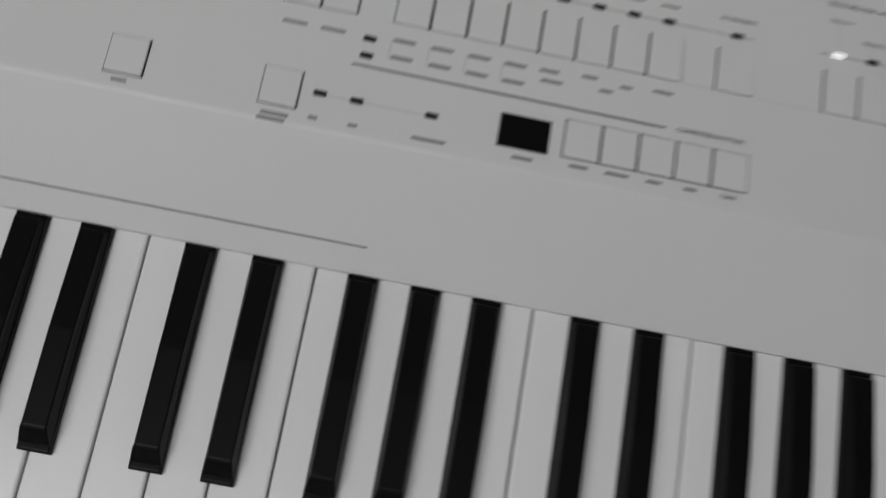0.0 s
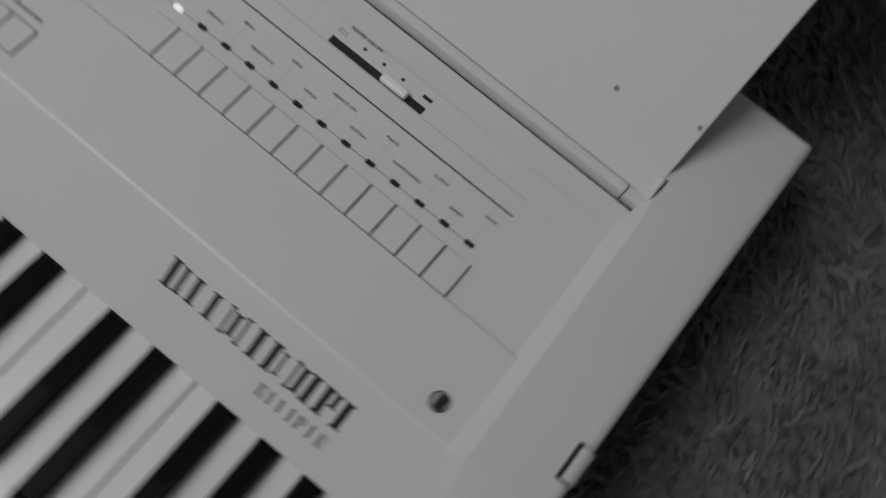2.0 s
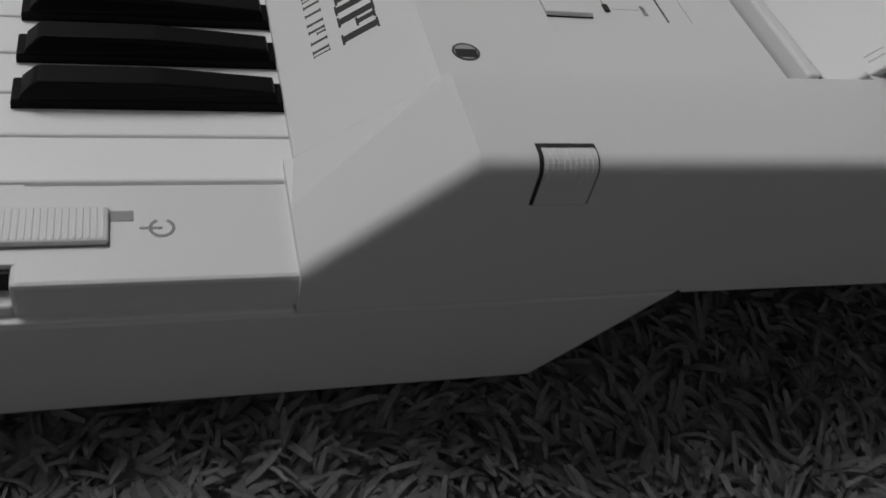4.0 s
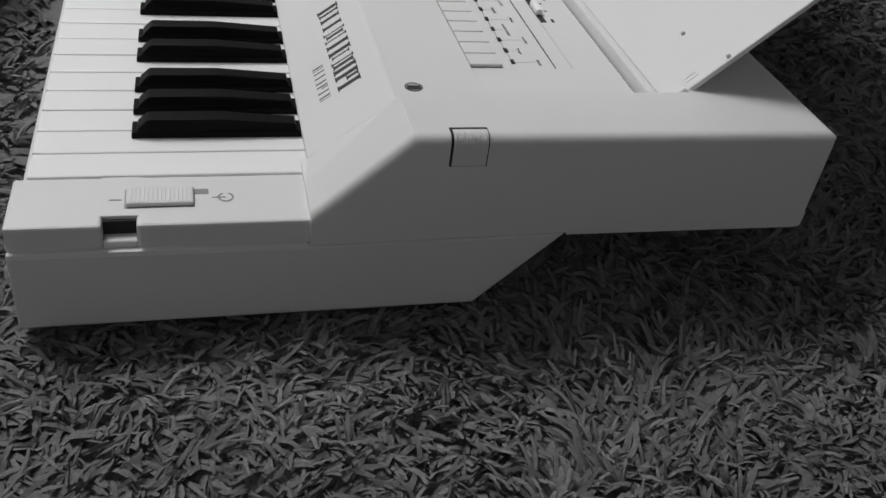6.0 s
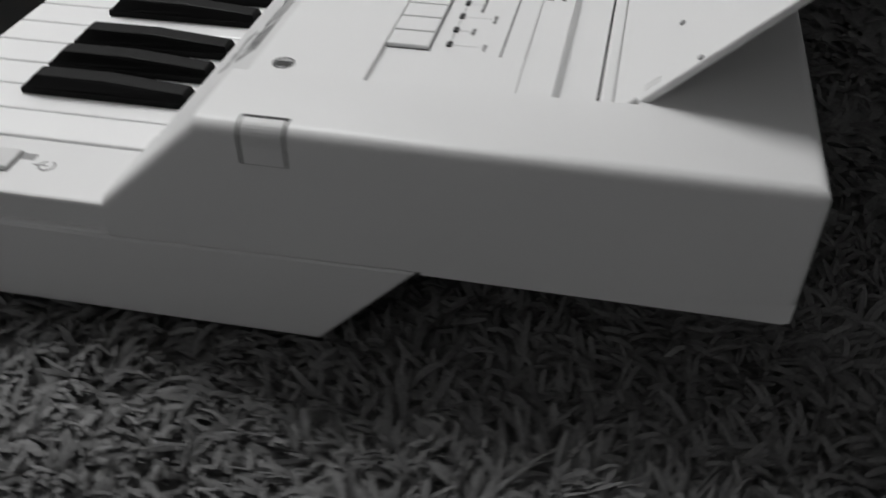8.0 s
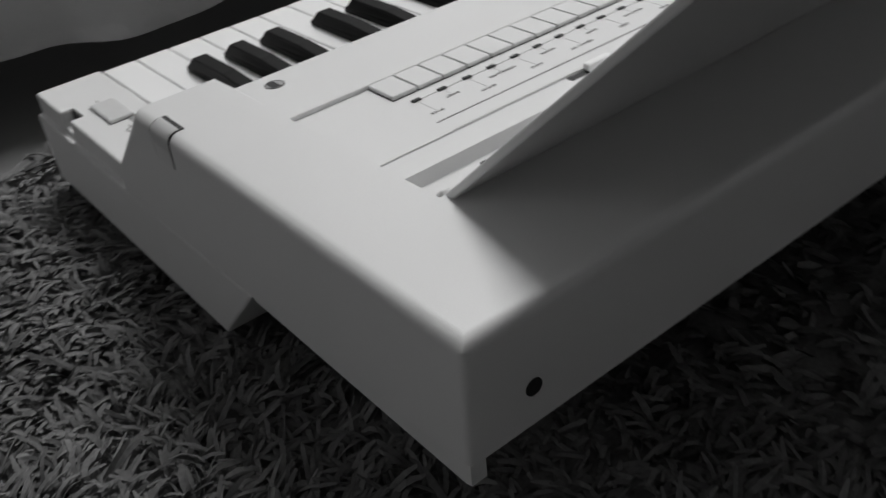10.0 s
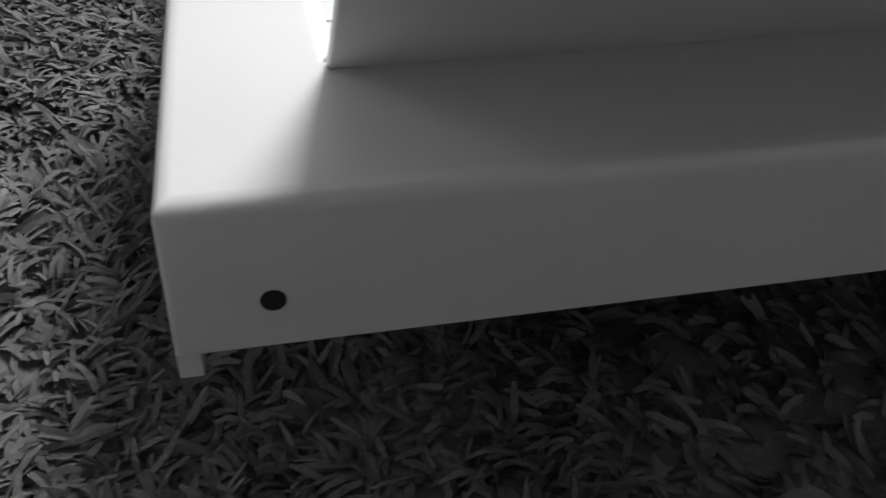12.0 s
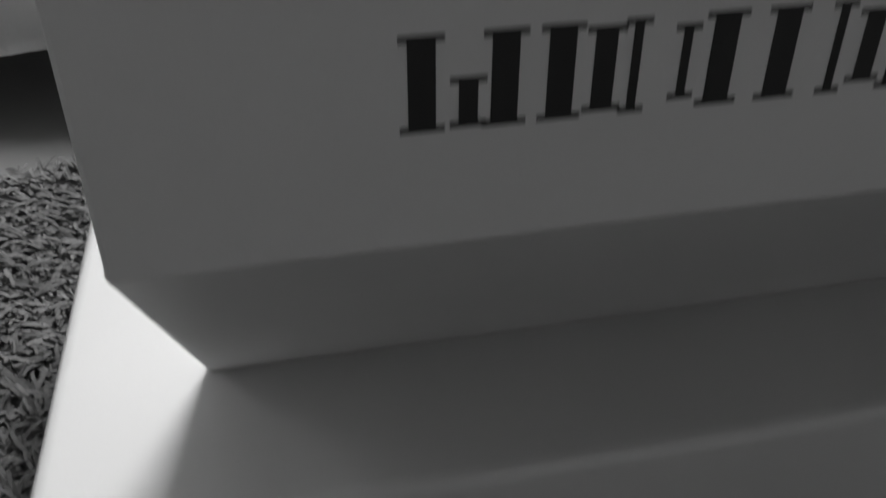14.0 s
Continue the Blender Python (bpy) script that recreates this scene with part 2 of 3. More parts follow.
bmesh.ops.bevel(bm, geom=es, offset=0.0016, segments=2, profile=0.5, affect="EDGES")
part("lower_case", bm, WHITE, kb, "white lower case resting on the rug")


def cheek_shell():
    """Right cheek with its rounded edges, going over into the back deck."""
    bm = bmesh.new()
    V = lambda x, y, z: bm.verts.new((x, y, z))
    lx = LEFT - SX
    side = lambda y, z: V(SX - 0.0018 * (z - 0.0441) / (TOP - 0.0441), y, z)
    o = [side(-0.0035, 0.0441), side(-0.0035, 0.0622), side(0.046, TOP), side(YB, TOP - 0.0012), side(YB - 0.002, 0.0545), side(0.1365, 0.0466)]
    i0, i1 = V(0.016, -0.0035, 0.0441), V(0.016, -0.0035, 0.0622)
    t1, t2 = V(0.0015, 0.046, TOP), V(-0.003, 0.2165, TOP - 0.00085)
    d, e = V(lx, 0.2165, TOP - 0.00085), V(lx, YB, TOP - 0.0012)
    eb, db, tb, ib = V(lx, YB - 0.002, 0.0545), V(lx, 0.2165, 0.0545), V(-0.003, 0.2165, 0.0545), V(0.0015, 0.046, 0.0450)
    for f in ((o[0], o[1], i1, i0), (o[1], o[2], t1, i1), (o[2], o[3], e, d, t2, t1), (o[3], o[4], eb, e), tuple(o), (d, e, eb, db), (d, db, tb, t2), (t2, tb, ib, t1), (t1, ib, i0, i1), (o[0], i0, ib, tb, db, eb, o[4], o[5])):
        bm.faces.new(f)
    bmesh.ops.recalc_face_normals(bm, faces=bm.faces)
    pick = lambda a, b: [x for x in a.link_edges if b in x.verts]
    bmesh.ops.bevel(bm, geom=pick(o[1], o[2]) + pick(o[2], o[3]) + pick(o[3], e), offset=0.0056, segments=6, profile=0.5, affect="EDGES")
    vert = [x for x in bm.edges if all(abs(v.co.x - SX) < 0.0022 and abs(v.co.y - YB) < 0.0022 for v in x.verts)]
    bmesh.ops.bevel(bm, geom=vert, offset=0.003, segments=4, profile=0.5, affect="EDGES")
    prism(bm, [(0.1372, 0.0446), (0.1372, 0.0545), (YB - 0.0024, 0.0545), (YB - 0.003, 0.0450), (YB - 0.006, 0.0440)], SX - 0.0072, SX - 0.0006)
    for f in bm.faces:
        f.smooth = True
    return bm


upper = part("upper_case", cheek_shell(), WHITE, kb, "white upper case with rounded edges")
upper.data.set_sharp_from_angle(angle=radians(35))
# ramp from the cheek down to the control deck
bm = bmesh.new()
rows = [((0.0165, -0.0033, 0.0622), (-0.0058, 0.0, 0.06445)), ((0.0018, 0.0452, 0.1063), (-0.0070, 0.0452, 0.0980)), ((0.0016, 0.0468, TOP), (-0.0075, 0.0468, DECK - 0.0001)),
        ((-0.0019, 0.1835, TOP - 0.0007), (-0.0105, 0.1835, REAR - 0.0006)), ((-0.0029, 0.2165, TOP - 0.00085), (-0.0045, 0.2165, REAR - 0.0006))]
vs = [[bm.verts.new(p) for p in r] + [bm.verts.new((p[0], p[1], 0.060)) for p in r] for r in rows]
for a, b in zip(vs, vs[1:]):
    for i, j in ((0, 1), (1, 3), (3, 2), (2, 0)):
        bm.faces.new((a[i], a[j], b[j], b[i]))
for v in (vs[0], vs[-1]):
    bm.faces.new((v[0], v[1], v[3], v[2]))
bmesh.ops.recalc_face_normals(bm, faces=bm.faces)
part("ramp", bm, WHITE, kb)
part("corner_fill", prism(bmesh.new(), [(-0.0034, 0.0475), (-0.0034, 0.0618), (0.003, 0.0640), (0.012, 0.0640), (0.012, 0.0475)], -0.0075, 0.0165), WHITE, kb)
# control decks
bm = bmesh.new()
prism(bm, [(0.0, 0.0615), (0.0, 0.0645), (0.0452, 0.0981), (0.0468, DECK), (0.0982, DECK), (0.0986, DECK - 0.0004), (0.0986, 0.07), (0.03, 0.06)], LEFT, -0.0060)
part("front_deck", bm, WHITE, kb, "white deck with a sloping strip above the keys")
bm = bmesh.new()
prism(bm, [(0.0986, 0.07), (0.0986, REAR), (0.1642, REAR), (0.1642, 0.07)], LEFT, -0.0045)
prism(bm, [(0.1642, 0.07), (0.1642, REAR - 0.0008), (0.1800, REAR - 0.0008), (0.1822, 0.0897), (0.1984, 0.0897), (0.1988, 0.0892), (0.1988, 0.07)], LEFT, -0.0045)
prism(bm, [(0.1988, 0.07), (0.1988, 0.0845), (0.2166, 0.0845), (0.2166, 0.07)], LEFT, -0.0036)
box(bm, -0.0165, -0.0036, 0.2008, 0.2166, 0.0845, REAR - 0.001, 0.0006, 1)
part("rear_deck", bm, WHITE, kb, "white lower rear deck with a slot for the stand")
# Dark strip laid in the slot to paint its shade.
part("slot_shade", box(bmesh.new(), LEFT + 0.003, -0.0038, 0.1989, 0.2007, 0.0846, 0.0880), DARK, kb, "dark strip for the shade in the slot")
part("cheek", prism(bmesh.new(), [(-0.0035, 0.0475), (-0.0035, 0.0622), (0.046, TOP), (0.2165, TOP), (0.2165, 0.0468), (0.1365, 0.0468)], LEFT - SX, LEFT - 0.0005), WHITE, kb)

# end block with the power switch
EX, ET = 0.0432, 0.0578
bm = bmesh.new()
bz = 0.0430
box(bm, -0.0003, EX, -0.149, -0.1045, bz, ET, 0.0016)
box(bm, -0.0003, EX, -0.0882, 0.002, bz, ET, 0.0016)
box(bm, -0.0003, 0.0345, -0.1065, -0.0862, bz, ET - 0.00002, 0.0002, 1)
part("end_block", bm, WHITE, kb, "white end block beside the last key")
part("recess_sill", box(bmesh.new(), 0.0344, EX - 0.0004, -0.1046, -0.0881, bz, 0.0482, 0.0006, 1), WHITE, kb)
# Dark slab fills the opening in place of its inner shade.
part("recess", box(bmesh.new(), 0.034, 0.0362, -0.1044, -0.0883, 0.0480, ET - 0.002), DARK, kb, "dark slab for the shade in the open recess")
part("ledge", box(bmesh.new(), 0.03, 0.0464, -0.1488, -0.004, 0.0420, 0.0444, 0.0009), WHITE, kb)
part("end_block", box(bmesh.new(), LEFT - EX, LEFT - 0.0005, -0.149, -0.0036, bz, ET, 0.0016), WHITE, kb)
sw = part("power_switch", box(bmesh.new(), 0.0125, 0.0278, -0.0935, -0.0607, ET, ET + 0.0026, 0.0009), WHITE, kb, "ribbed white sliding power switch")
for i in range(15):
    y = -0.0915 + i * 0.00206
    part("rib", box(bmesh.new(), 0.0136, 0.0267, y, y + 0.0009, ET + 0.0025, ET + 0.00285, 0.0002, 1), WHITE, sw)
part("switch_slot", box(bmesh.new(), 0.0128, 0.0172, -0.0607, -0.0532, ET, ET + 0.00025), GREY, kb, "grey slot beside the switch")
# Thin grey plate painted as the shadow round the switch.
part("switch_shade", box(bmesh.new(), 0.0119, 0.0284, -0.0943, -0.0602, ET, ET + 0.0002), GREY, kb)
icon = Matrix.Translation((0.0205, -0.0446, ET)) @ pose(0, 0, 0, 0, 0, 90)
part("power_mark", ring(bmesh.new(), icon, 0.0031, 0.0041, 0.0002, radians(115), radians(425), 24), GREY, kb, "grey moulded power symbol")
part("power_mark", box(bmesh.new(), 0.0201, 0.0209, -0.0515, -0.0445, ET, ET + 0.0002), GREY, kb)
part("off_mark", box(bmesh.new(), 0.0204, 0.0213, -0.1018, -0.0958, ET, ET + 0.0002), GREY, kb)

# keys
wk = box(bmesh.new(), -0.01130, 0.01130, -0.1428, 0.004, KEY - 0.014, KEY, 0.0011, 2)
wk_me = bpy.data.meshes.new("white_key")
wk.to_mesh(wk_me)
wk.free()
wk_me.materials.append(KEYW)
bk = bmesh.new()
# low flange all round, then the raised body with its sloping front and narrower top
prism(bk, [(-0.0930, KEY - 0.004), (-0.0928, KEY + 0.0034), (-0.0920, KEY + 0.0040), (0.0012, KEY + 0.0040), (0.0022, KEY - 0.004)], -0.0064, 0.0064)
prism(bk, [(-0.0900, KEY + 0.0030), (-0.0896, KEY + 0.0052), (-0.0850, KEY + 0.0100), (-0.0834, KEY + 0.0109), (-0.045, KEY + 0.0110), (-0.0032, KEY + 0.0078), (-0.0020, KEY + 0.0030)], -0.0062, 0.0062)
for v in bk.verts:
    if v.co.z > KEY + 0.006:
        v.co.x *= 0.80
bmesh.ops.bevel(bk, geom=[e for e in bk.edges if all(v.co.z > KEY + 0.0032 for v in e.verts)], offset=0.0007, segments=2, profile=0.5, affect="EDGES")
bk_me = bpy.data.meshes.new("black_key")
bk.to_mesh(bk_me)
bk.free()
bk_me.materials.append(KEYB)
for i in range(NW):
    ob = place_mesh("white_key", wk_me, kb)
    ob.location = (-PITCH * (i + 0.5), 0, random.uniform(-0.00015, 0.00015))
    # counted from the right end: C B A G F E D
    off = {1: 0.0028, 2: -0.0002, 3: -0.0034, 5: 0.0034, 6: -0.0012}.get(i % 7)
    if off is not None and i < NW - 1:
        place_mesh("black_key", bk_me, kb).location = (-PITCH * (i + 1) + off, 0, random.uniform(-0.0002, 0.0002))
part("key_bed", box(bmesh.new(), LEFT, 0.0, -0.135, 0.01, 0.0440, 0.0452), DARK, kb, "dark bed under the keys")


def button(x0, x1, y0, y1, z, h, mat=None, gap=0.00055):
    # Flat dark plate: shade of the gaps round the button, put into colour.
    well = part("button_shade", box(bmesh.new(), x0, x1, y0, y1, z, z + 0.00015), DARK, kb)
    part("button", box(bmesh.new(), x0 + gap, x1 - gap, y0 + 0.6 * gap, y1 - gap, z + 0.0001, z + h, 0.0003, 1), mat or WHITE, kb)
    return well


def bar(x0, x1, y0, y1, z, mat, name="printed_mark"):
    return part(name, box(bmesh.new(), x0, x1, y0, y1, z, z + 0.00012), mat, kb)


BP = 0.0153
for i in range(13):
    button(-0.2502 + i * BP, -0.2502 + (i + 1) * BP, 0.0988, 0.1197, REAR, 0.0022)
for i in range(8):
    button(-0.4342 + i * BP, -0.4342 + (i + 1) * BP, 0.0988, 0.1197, REAR, 0.0022)
for x in (-0.4795, -0.4642):
    button(x, x + BP, 0.0988, 0.1197, REAR, 0.0022)
for x in (-0.559, -0.5375, -0.2974):
    button(x, x + 0.0168, 0.0988, 0.1197, REAR, 0.0022)
for i in range(5):
    button(-0.3577 + i * 0.01552, -0.3577 + (i + 1) * 0.01552, 0.0552, 0.0722, DECK, 0.0012)
button(-0.3842, -0.3632, 0.0548, 0.0692, DECK, 0.0012, KEYB)
for x in (-0.541, -0.4802):
    button(x, x + 0.0158, 0.0525, 0.069, DECK, 0.0014)


def led(x, y, z, lit=False, w=0.0052, d=0.0026):
    return part("indicator_lamp", box(bmesh.new(), x - w / 2, x + w / 2, y - d / 2, y + d / 2, z, z + 0.0009, 0.0004, 1), LIT if lit else DARK, kb, "glowing indicator lamp" if lit else "")


for i in range(13):
    led(-0.2440 + i * 0.01542, 0.1276, REAR, i == 0)
for i in range(8):
    led(-0.4266 + i * BP, 0.1266, REAR)
for x, y, lit in ((-0.4415, 0.1300, True), (-0.4415, 0.1362, False), (-0.4715, 0.1266, False), (-0.2893, 0.1266, False), (-0.5505, 0.1266, False), (-0.529, 0.1266, False)):
    led(x, y, REAR, lit)
for x, y in ((-0.4567, 0.0612), (-0.442, 0.0611), (-0.4117, 0.0612), (-0.442, 0.089), (-0.442, 0.0814)):
    led(x, y, DECK)
bar(-0.252, -0.0565, 0.1274, 0.1278, REAR, GREY, "printed_line")
bar(-0.44, -0.282, 0.1264, 0.1268, REAR, GREY, "printed_line")
bar(-0.46, -0.41, 0.0609, 0.0613, DECK, PALE, "printed_line")
for x0, x1 in ((-0.2265, -0.0512), (-0.424, -0.279)):
    bar(x0, x1, 0.1524, 0.1532, REAR, PRINT, "printed_line")
bar(-0.4471, -0.3168, 0.0765, 0.0773, DECK, PRINT2, "printed_line")
bar(LEFT + 0.01, -0.0512, 0.1636, 0.1640, REAR, PALE, "printed_line")
# words that can be read
T = lambda x, y, z: Matrix.Translation((x, y, z + 0.00008))
for words, x, y, s in (("SOLO SECTION", -0.2388, 0.1516, 0.0030), ("MASTER VOLUME", -0.1655, 0.1782, 0.0026)):
    lettering(words, s, T(x, y, REAR - (0.0008 if y > 0.164 else 0)), PRINT, kb)
lettering("COMPUTER RHYTHM", 0.0030, T(-0.2975, 0.0762, DECK), PRINT, kb)
for i, words in enumerate(("ORGAN 1", "ORGAN 2", "BRASS", "BRASS MUTE", "OBOE", "VIOLIN", "VIBRATO OFF", "SUSTAIN", "PIANO", "HARPSICHORD", "GUITAR", "BANJO", "SPACE")):
    x = -0.2440 + i * 0.01542
    y = 0.1362 if i % 2 else 0.1442
    lettering(words, 0.0025, T(x + 0.0006, y - 0.0008, REAR), PRINT3, kb)
    bar(x - 0.0001, x + 0.0001, 0.1298, y - 0.0018, REAR, PALE, "printed_line")
lettering("RH SYNCHRO", 0.0025, T(-0.289, 0.1335, REAR), PRINT, kb)
lettering("POLKA", 0.0024, T(-0.335, 0.1465, REAR), PRINT, kb)
lettering("REGGAE", 0.0024, T(-0.3195, 0.1455, REAR), PRINT, kb)
lettering("CHA CHA", 0.0024, T(-0.335, 0.1400, REAR), PRINT, kb)
lettering("CLEAR", 0.0023, T(-0.2876, 0.0515, DECK), PRINT, kb)
# print too small to read
for i in range(6):
    x = -0.4266 + i * BP
    for k, y in enumerate((0.1335, 0.140, 0.1462)):
        w = 0.0035 + 0.0012 * ((i * 3 + k * 5) % 3)
        bar(x - w, x + w, y, y + 0.0015, REAR, GREY)
bar(-0.325, -0.3155, 0.1395, 0.1409, REAR, GREY)
bar(-0.335 - 0.004, -0.335 + 0.004, 0.1335, 0.1348, REAR, GREY)
bar(-0.3195 - 0.004, -0.3195 + 0.004, 0.1335, 0.1348, REAR, GREY)
bar(-0.452, -0.4275, 0.1515, 0.1538, REAR, PRINT)
for x in (-0.4728, -0.4572):
    bar(x - 0.005, x + 0.005, 0.0890, 0.0906, DECK, GREY)
for i, x in enumerate((-0.4279, -0.4122, -0.3968, -0.3816)):
    for y in (0.0900, 0.0823):
        bar(x - 0.0045, x + 0.0045, y, y + 0.0018, DECK, GREY)
    bar(x - 0.0056, x - 0.0051, 0.0823, 0.0915, DECK, PALE)
for x, y, w in ((-0.3675, 0.0905, 0.004), (-0.366, 0.0860, 0.0045), (-0.3504, 0.0915, 0.0032), (-0.3348, 0.0902, 0.0025), (-0.3192, 0.0915, 0.0042), (-0.343, 0.0868, 0.0028)):
    bar(x - w, x + w, y, y + 0.0016, DECK, GREY)
for x, y, w in ((-0.5339, 0.0492, 0.003), (-0.4725, 0.0482, 0.0055), (-0.4735, 0.0458, 0.0055), (-0.4575, 0.0498, 0.0018), (-0.4417, 0.0498, 0.0018), (-0.4112, 0.05, 0.0068), (-0.3731, 0.0503, 0.0042), (-0.350, 0.0515, 0.0038), (-0.3342, 0.0515, 0.0048), (-0.3188, 0.0515, 0.003), (-0.3035, 0.0515, 0.0025)):
    bar(x - w, x + w, y, y + 0.0016, DECK, GREY)


def slider(x0, cap0, cap1):
    z = REAR - 0.0008
    s = part("slider", box(bmesh.new(), x0, x0 + 0.0605, 0.1648, 0.1692, z, z + 0.00015), DARK, kb, "black slider slot with a white cap")
    w = 0.0605
    part("slider_cap", box(bmesh.new(), x0 + cap0 * w, x0 + cap1 * w, 0.1648, 0.1696, z + 0.0001, z + 0.0042, 0.0012), KEYW, s, "white slider cap")
    for d in (0.017, 0.0294, 0.0418):
        part("scale_dot", box(bmesh.new(), x0 + d - 0.0009, x0 + d + 0.0009, 0.1731, 0.1749, z, z + 0.00012), PRINT, s)
    part("scale_bar", box(bmesh.new(), x0 + 0.0548, x0 + 0.0604, 0.1731, 0.1751, z, z + 0.00012), PRINT, s)
    for b in ((0.0, 0.0052, 0.1730, 0.1733), (0.0, 0.0052, 0.1749, 0.1752), (0.0, 0.0003, 0.1733, 0.1749), (0.0049, 0.0052, 0.1733, 0.1749)):
        part("scale_bar", box(bmesh.new(), x0 + b[0], x0 + b[1], b[2], b[3], z, z + 0.00012), GREY, s)


slider(-0.1797, 0.55, 0.82)
slider(-0.3410, 0.27, 0.53)
slider(-0.4320, 0.58, 0.84)
slider(-0.5235, 0.25, 0.52)
for x in (-0.325, -0.416, -0.507):
    bar(x - 0.014, x + 0.014, 0.1785, 0.1800, REAR - 0.0008, GREY)

# slope strip: printed brand shown as plain bars, and a fine line
SL = Matrix.Translation((0, 0, 0.0645)) @ Matrix.Rotation(math.atan2(0.0336, 0.0452), 4, "X")


def brand(m, x0, x1, y0, y1, stems, mat, parent, name="brand_mark"):
    """Plain upright bars with end strokes in place of a brand name: middle, thickness, low and high end as shares."""
    w, h = x1 - x0, y1 - y0
    for mid, thick, lo, hi in stems:
        b = bmesh.new()
        c0, t = x0 + mid * w, thick * w / 2
        box(b, c0 - t, c0 + t, y0 + lo * h, y0 + hi * h, 0, 0.00012, m=m)
        for yy in (lo, hi - 0.06):
            box(b, c0 - t - 0.011 * w, c0 + t + 0.011 * w, y0 + yy * h, y0 + (yy + 0.06) * h, 0, 0.00014, m=m)
        part(name, b, mat, parent)


LARGE = ((0.04, 0.034, 0, 1), (0.095, 0.022, 0.04, 0.96), (0.165, 0.030, 0.05, 0.95), (0.262, 0.030, 0.05, 0.95), (0.345, 0.012, 0, 1), (0.385, 0.026, 0.1, 0.9), (0.432, 0.012, 0, 1), (0.508, 0.034, 0, 1), (0.590, 0.034, 0, 1), (0.640, 0.012, 0.1, 0.9), (0.705, 0.012, 0, 1), (0.745, 0.028, 0.05, 0.95), (0.800, 0.034, 0, 1), (0.870, 0.034, 0, 1), (0.915, 0.024, 0.45, 0.98), (0.972, 0.034, 0, 1))
SMALL = ((0.05, 0.03, 0, 1), (0.11, 0.012, 0, 1), (0.20, 0.03, 0, 1), (0.34, 0.03, 0, 1), (0.49, 0.03, 0, 1), (0.60, 0.03, 0, 1), (0.66, 0.02, 0.45, 1), (0.77, 0.03, 0, 1), (0.90, 0.03, 0, 1), (0.96, 0.012, 0, 1))
brand(SL, -0.160, -0.0495, 0.0275, 0.0432, LARGE, PRINT, kb)
brand(SL, -0.0925, -0.050, 0.0150, 0.0222, SMALL, PRINT2, kb)
part("moulded_line", box(bmesh.new(), LEFT + 0.005, -0.427, 0.0118, 0.0127, 0, 0.00012, m=SL), GREY, kb)

# lock knob
kx, ky = -0.0228, 0.0593
K = Matrix.Translation((kx, ky, DECK))
part("knob_rim", ring(bmesh.new(), K, 0.0043, 0.0051, 0.0003), PRINT2, kb)
part("knob", disc(bmesh.new(), kx, ky, DECK, DECK + 0.0002, 0.0044), METAL, kb, "round grey slotted knob")
# Raised dark bar, painting the shade of the sunken slot.
part("knob_slot_shade", box(bmesh.new(), kx - 0.0014, kx + 0.0032, ky - 0.0039, ky + 0.0039, DECK, DECK + 0.00035), DARK, kb, "dark bar for the shade in the knob slot")

# clip on the cheek edge
def clip(x0, y0, y1, z0, grow):
    """A block that follows the rounded case edge, standing proud of it by grow."""
    bm = bmesh.new()
    x1 = SX - 0.0014
    box(bm, x0, x1 + grow, y0, y1, z0, TOP + grow)
    es = [e for e in bm.edges if all(v.co.x > x1 and v.co.z > TOP for v in e.verts)]
    bmesh.ops.bevel(bm, geom=es, offset=0.0056, segments=6, profile=0.5, affect="EDGES")
    return bm


c = part("cover_clip", clip(0.0387, 0.0660, 0.0839, 0.0903, 0.0005), WHITE, kb, "white ribbed cover clip let into the case edge")
part("clip_gap", clip(0.0362, 0.0647, 0.0846, 0.0899, 0.00018), DARK, c, "dark gap round the clip")
for i in range(9):
    y = 0.0668 + i * 0.0019
    part("rib", clip(0.0392, y, y + 0.0009, 0.0985, 0.0008), WHITE, c)
# screw hole in the back: a flat dark disc stands for its shade
bm = bmesh.new()
disc(bm, 0, 0, 0, 0.0004, 0.0036, 24, Matrix.Translation((0.0178, YB - 0.0014, 0.0716)) @ pose(0, 0, 0, -90, 0, 0))
part("screw_hole", bm, DARK, kb, "dark disc for the shade in a round screw hole")

# ---- music stand ----
LX = -0.0042
SY, SZ, FY, FZZ = 0.2083, 0.0942, 0.3446, 0.2199
lean = math.atan2(FY - SY, FZZ - SZ)
STL = math.hypot(FY - SY, FZZ - SZ)
ms = tagged(new("music_stand"), "white plastic music stand leaning in the slot behind the keys", "music stand")
# stand plane: x along the width, y up the panel, z out of its front
PL = Matrix.Translation((0, SY, SZ)) @ Matrix(((1, 0, 0, 0), (0, math.sin(lean), -math.cos(lean), 0), (0, math.cos(lean), math.sin(lean), 0), (0, 0, 0, 1)))
part("panel", box(bmesh.new(), LEFT + 0.004, LX - 0.0012, 0.0, STL, 0.0, 0.0034, 0.0009, m=PL), WHITE, ms, "leaning white front panel")
part("lip", box(bmesh.new(), LEFT + 0.004, -0.0168, 0.2003, 0.2062, 0.0846, 0.0975, 0.0014, 3), WHITE, ms, "narrow ledge along the bottom")
UP = radians(4)
PU = Matrix.Translation((0, FY, FZZ)) @ Matrix(((1, 0, 0, 0), (0, math.sin(UP), -math.cos(UP), 0), (0, math.cos(UP), math.sin(UP), 0), (0, 0, 0, 1)))
# Unseen upper end is assumed, made tall to shade the rug behind.
bm = box(bmesh.new(), LEFT + 0.004, LX - 0.0015, -0.001, 0.24, 0.0, 0.0034, 0.0009, m=PU)
back = part("upper_panel", bm, WHITE, ms, "upright upper panel with a printed back")
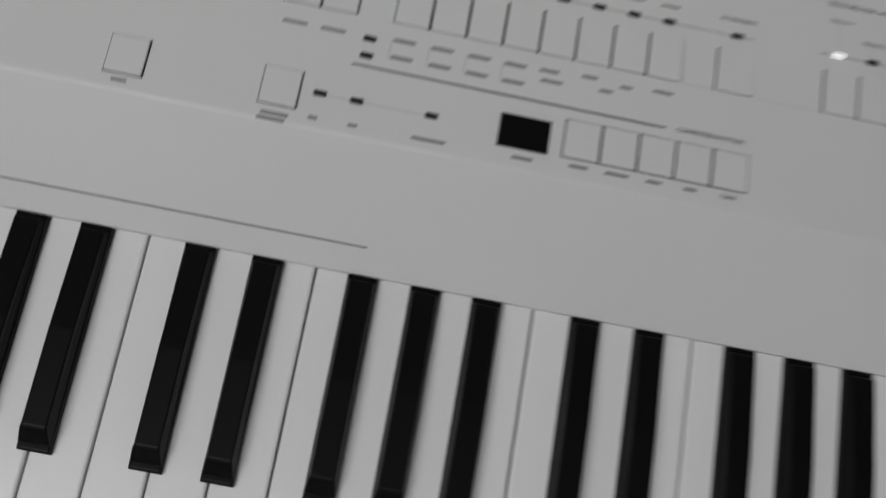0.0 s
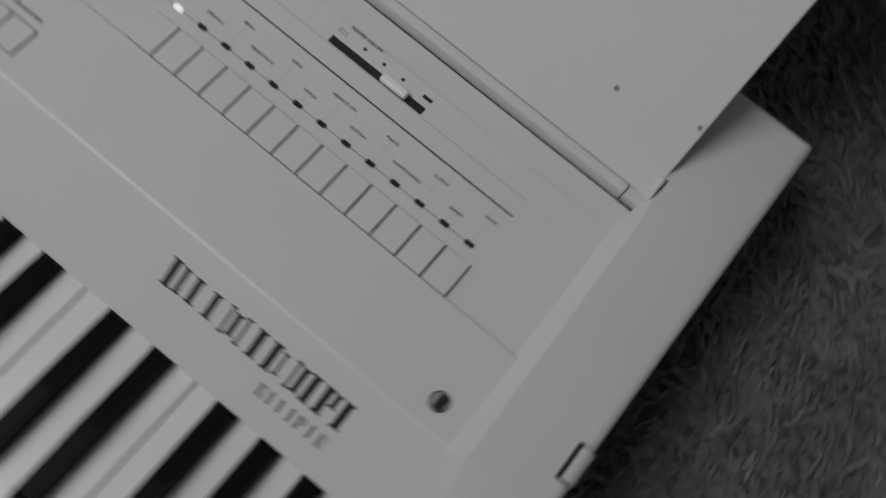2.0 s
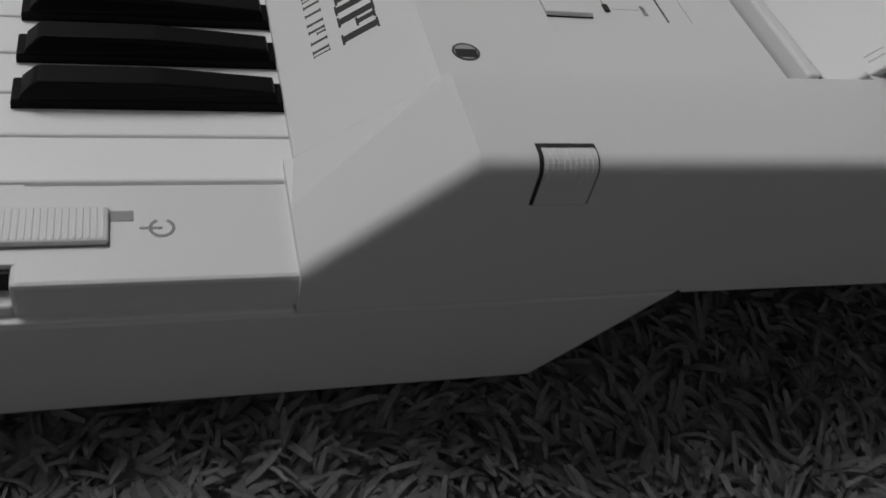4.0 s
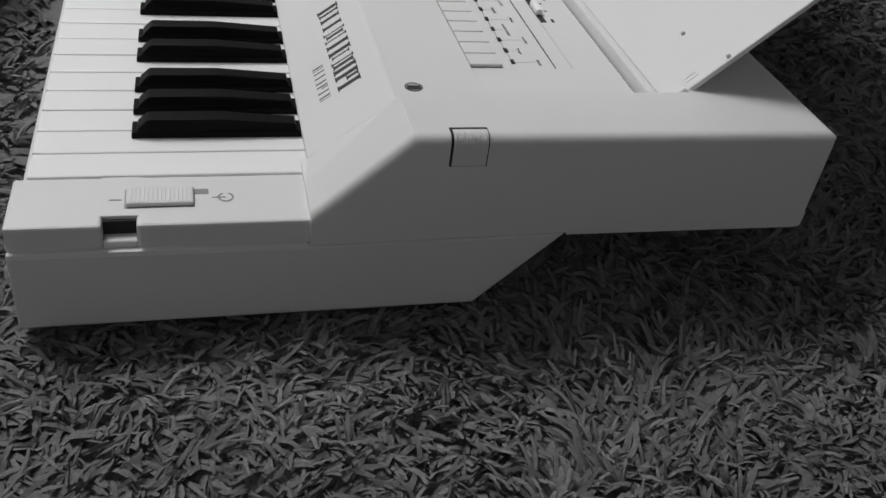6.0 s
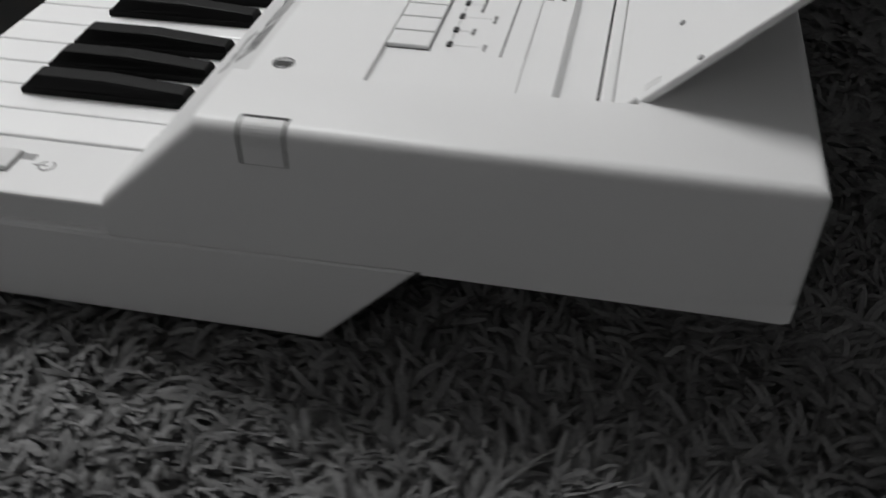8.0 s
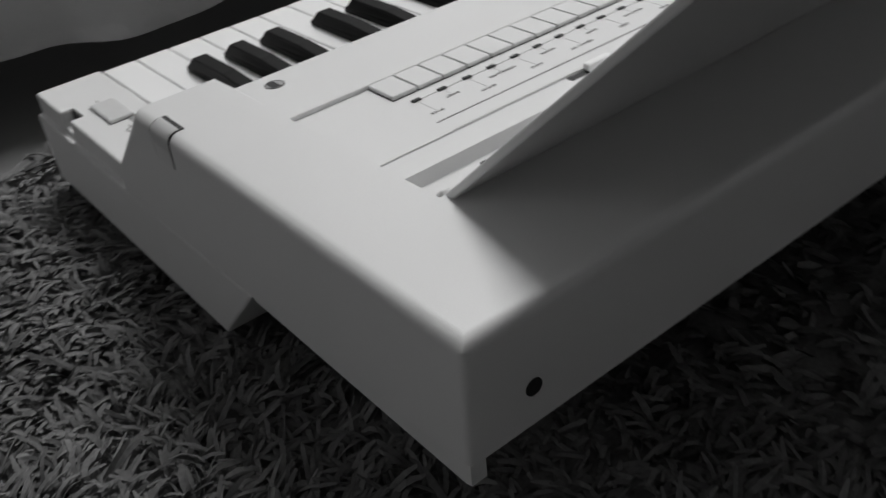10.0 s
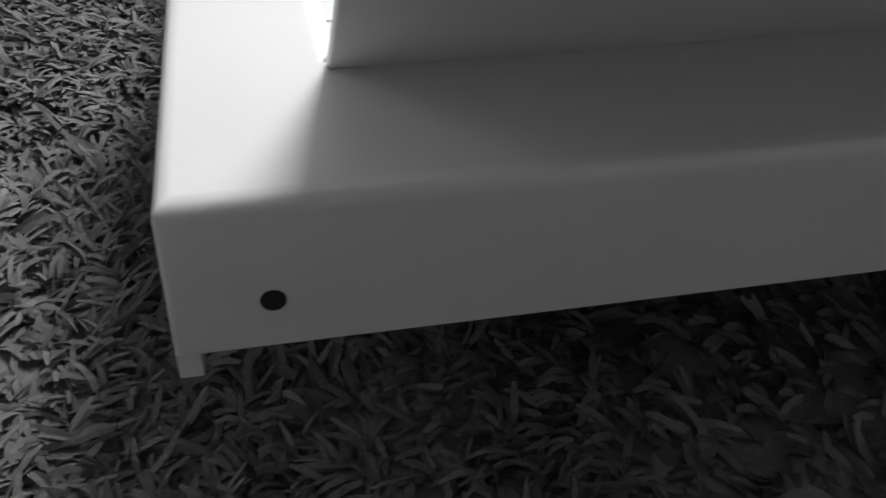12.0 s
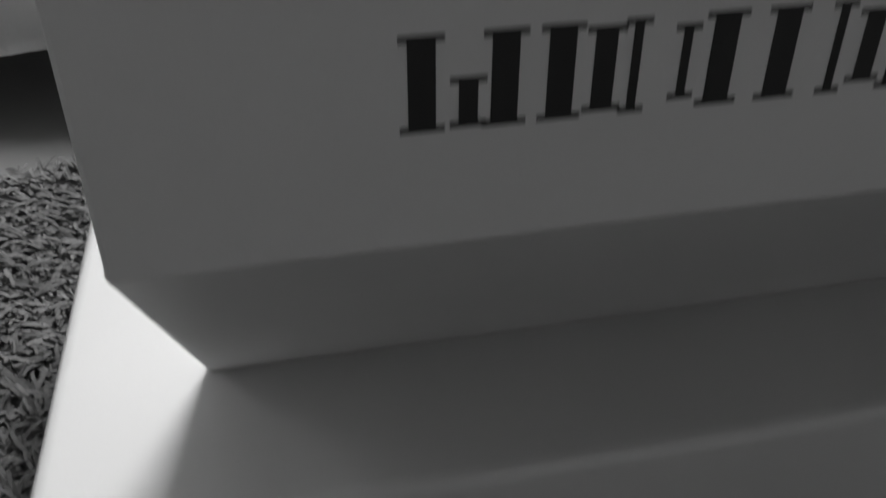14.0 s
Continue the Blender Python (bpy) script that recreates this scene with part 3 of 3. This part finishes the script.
PB = PU @ Matrix.Translation((0, 0, 0)) @ pose(0, 0, 0, 180, 0, 0)
brand(PB, -0.177, -0.0525, -0.0360, -0.0205, LARGE, PRINT, back)
for x, y in ((-0.052, 0.0339), (-0.0085, 0.0432)):
    part("pin", disc(bmesh.new(), 0, 0, 0.0034, 0.0042, 0.0013, 12, PL @ Matrix.Translation((x, y, 0))), GREY, ms, "small grey pin")
for x in (-0.0150, -0.0118):
    part("moulded_line", box(bmesh.new(), x - 0.0003, x + 0.0003, 0.0165, 0.0245, 0.0032, 0.0037, m=PL), WHITE, ms)
part("hinge_foot", box(bmesh.new(), LX - 0.0045, LX - 0.0004, -0.0010, 0.0140, 0.0012, 0.0056, 0.0016, 3, m=PL), WHITE, ms, "rounded white foot in the slot")

# ---- daybed at the far side of the floor ----
daybed = tagged(new("daybed"), "white low daybed with a fabric skirt on the bare floor", "daybed")
part("seat_base", box(bmesh.new(), -1.3, 0.8, -0.8, -0.012, 0.04, 0.1, 0.02, 3), CLOTH, daybed, "white upholstered base")
bm = bmesh.new()
cols, rws = 160, 5
grid = []
for i in range(cols + 1):
    u = i / cols
    x = -1.3 + 2.1 * u
    wave = 0.006 * math.sin(31 * x) + 0.004 * math.sin(77 * x + 1)
    low = 0.006 * math.sin(13 * x + 0.7) + 0.003 * math.sin(41 * x)
    grid.append([bm.verts.new((x, wave * (1 - k / rws) + 0.0, low * (1 - k / rws) + 0.075 * k / rws)) for k in range(rws + 1)])
for a, c2 in zip(grid, grid[1:]):
    for k in range(rws):
        bm.faces.new((a[k], c2[k], c2[k + 1], a[k + 1]))
bmesh.ops.solidify(bm, geom=bm.faces[:], thickness=0.004)
part("skirt", bm, CLOTH, daybed, "hanging white fabric skirt", smooth=True)
for x in (-1.2, 0.7):
    for y in (-0.7, -0.1):
        part("leg", box(bmesh.new(), x - 0.03, x + 0.03, y - 0.03, y + 0.03, FZ - SOFA_Z, 0.05, 0.004, 1), DARK, daybed)
daybed.matrix_world = pose(0.09, SOFA_Y, SOFA_Z, 0, 0, -12)
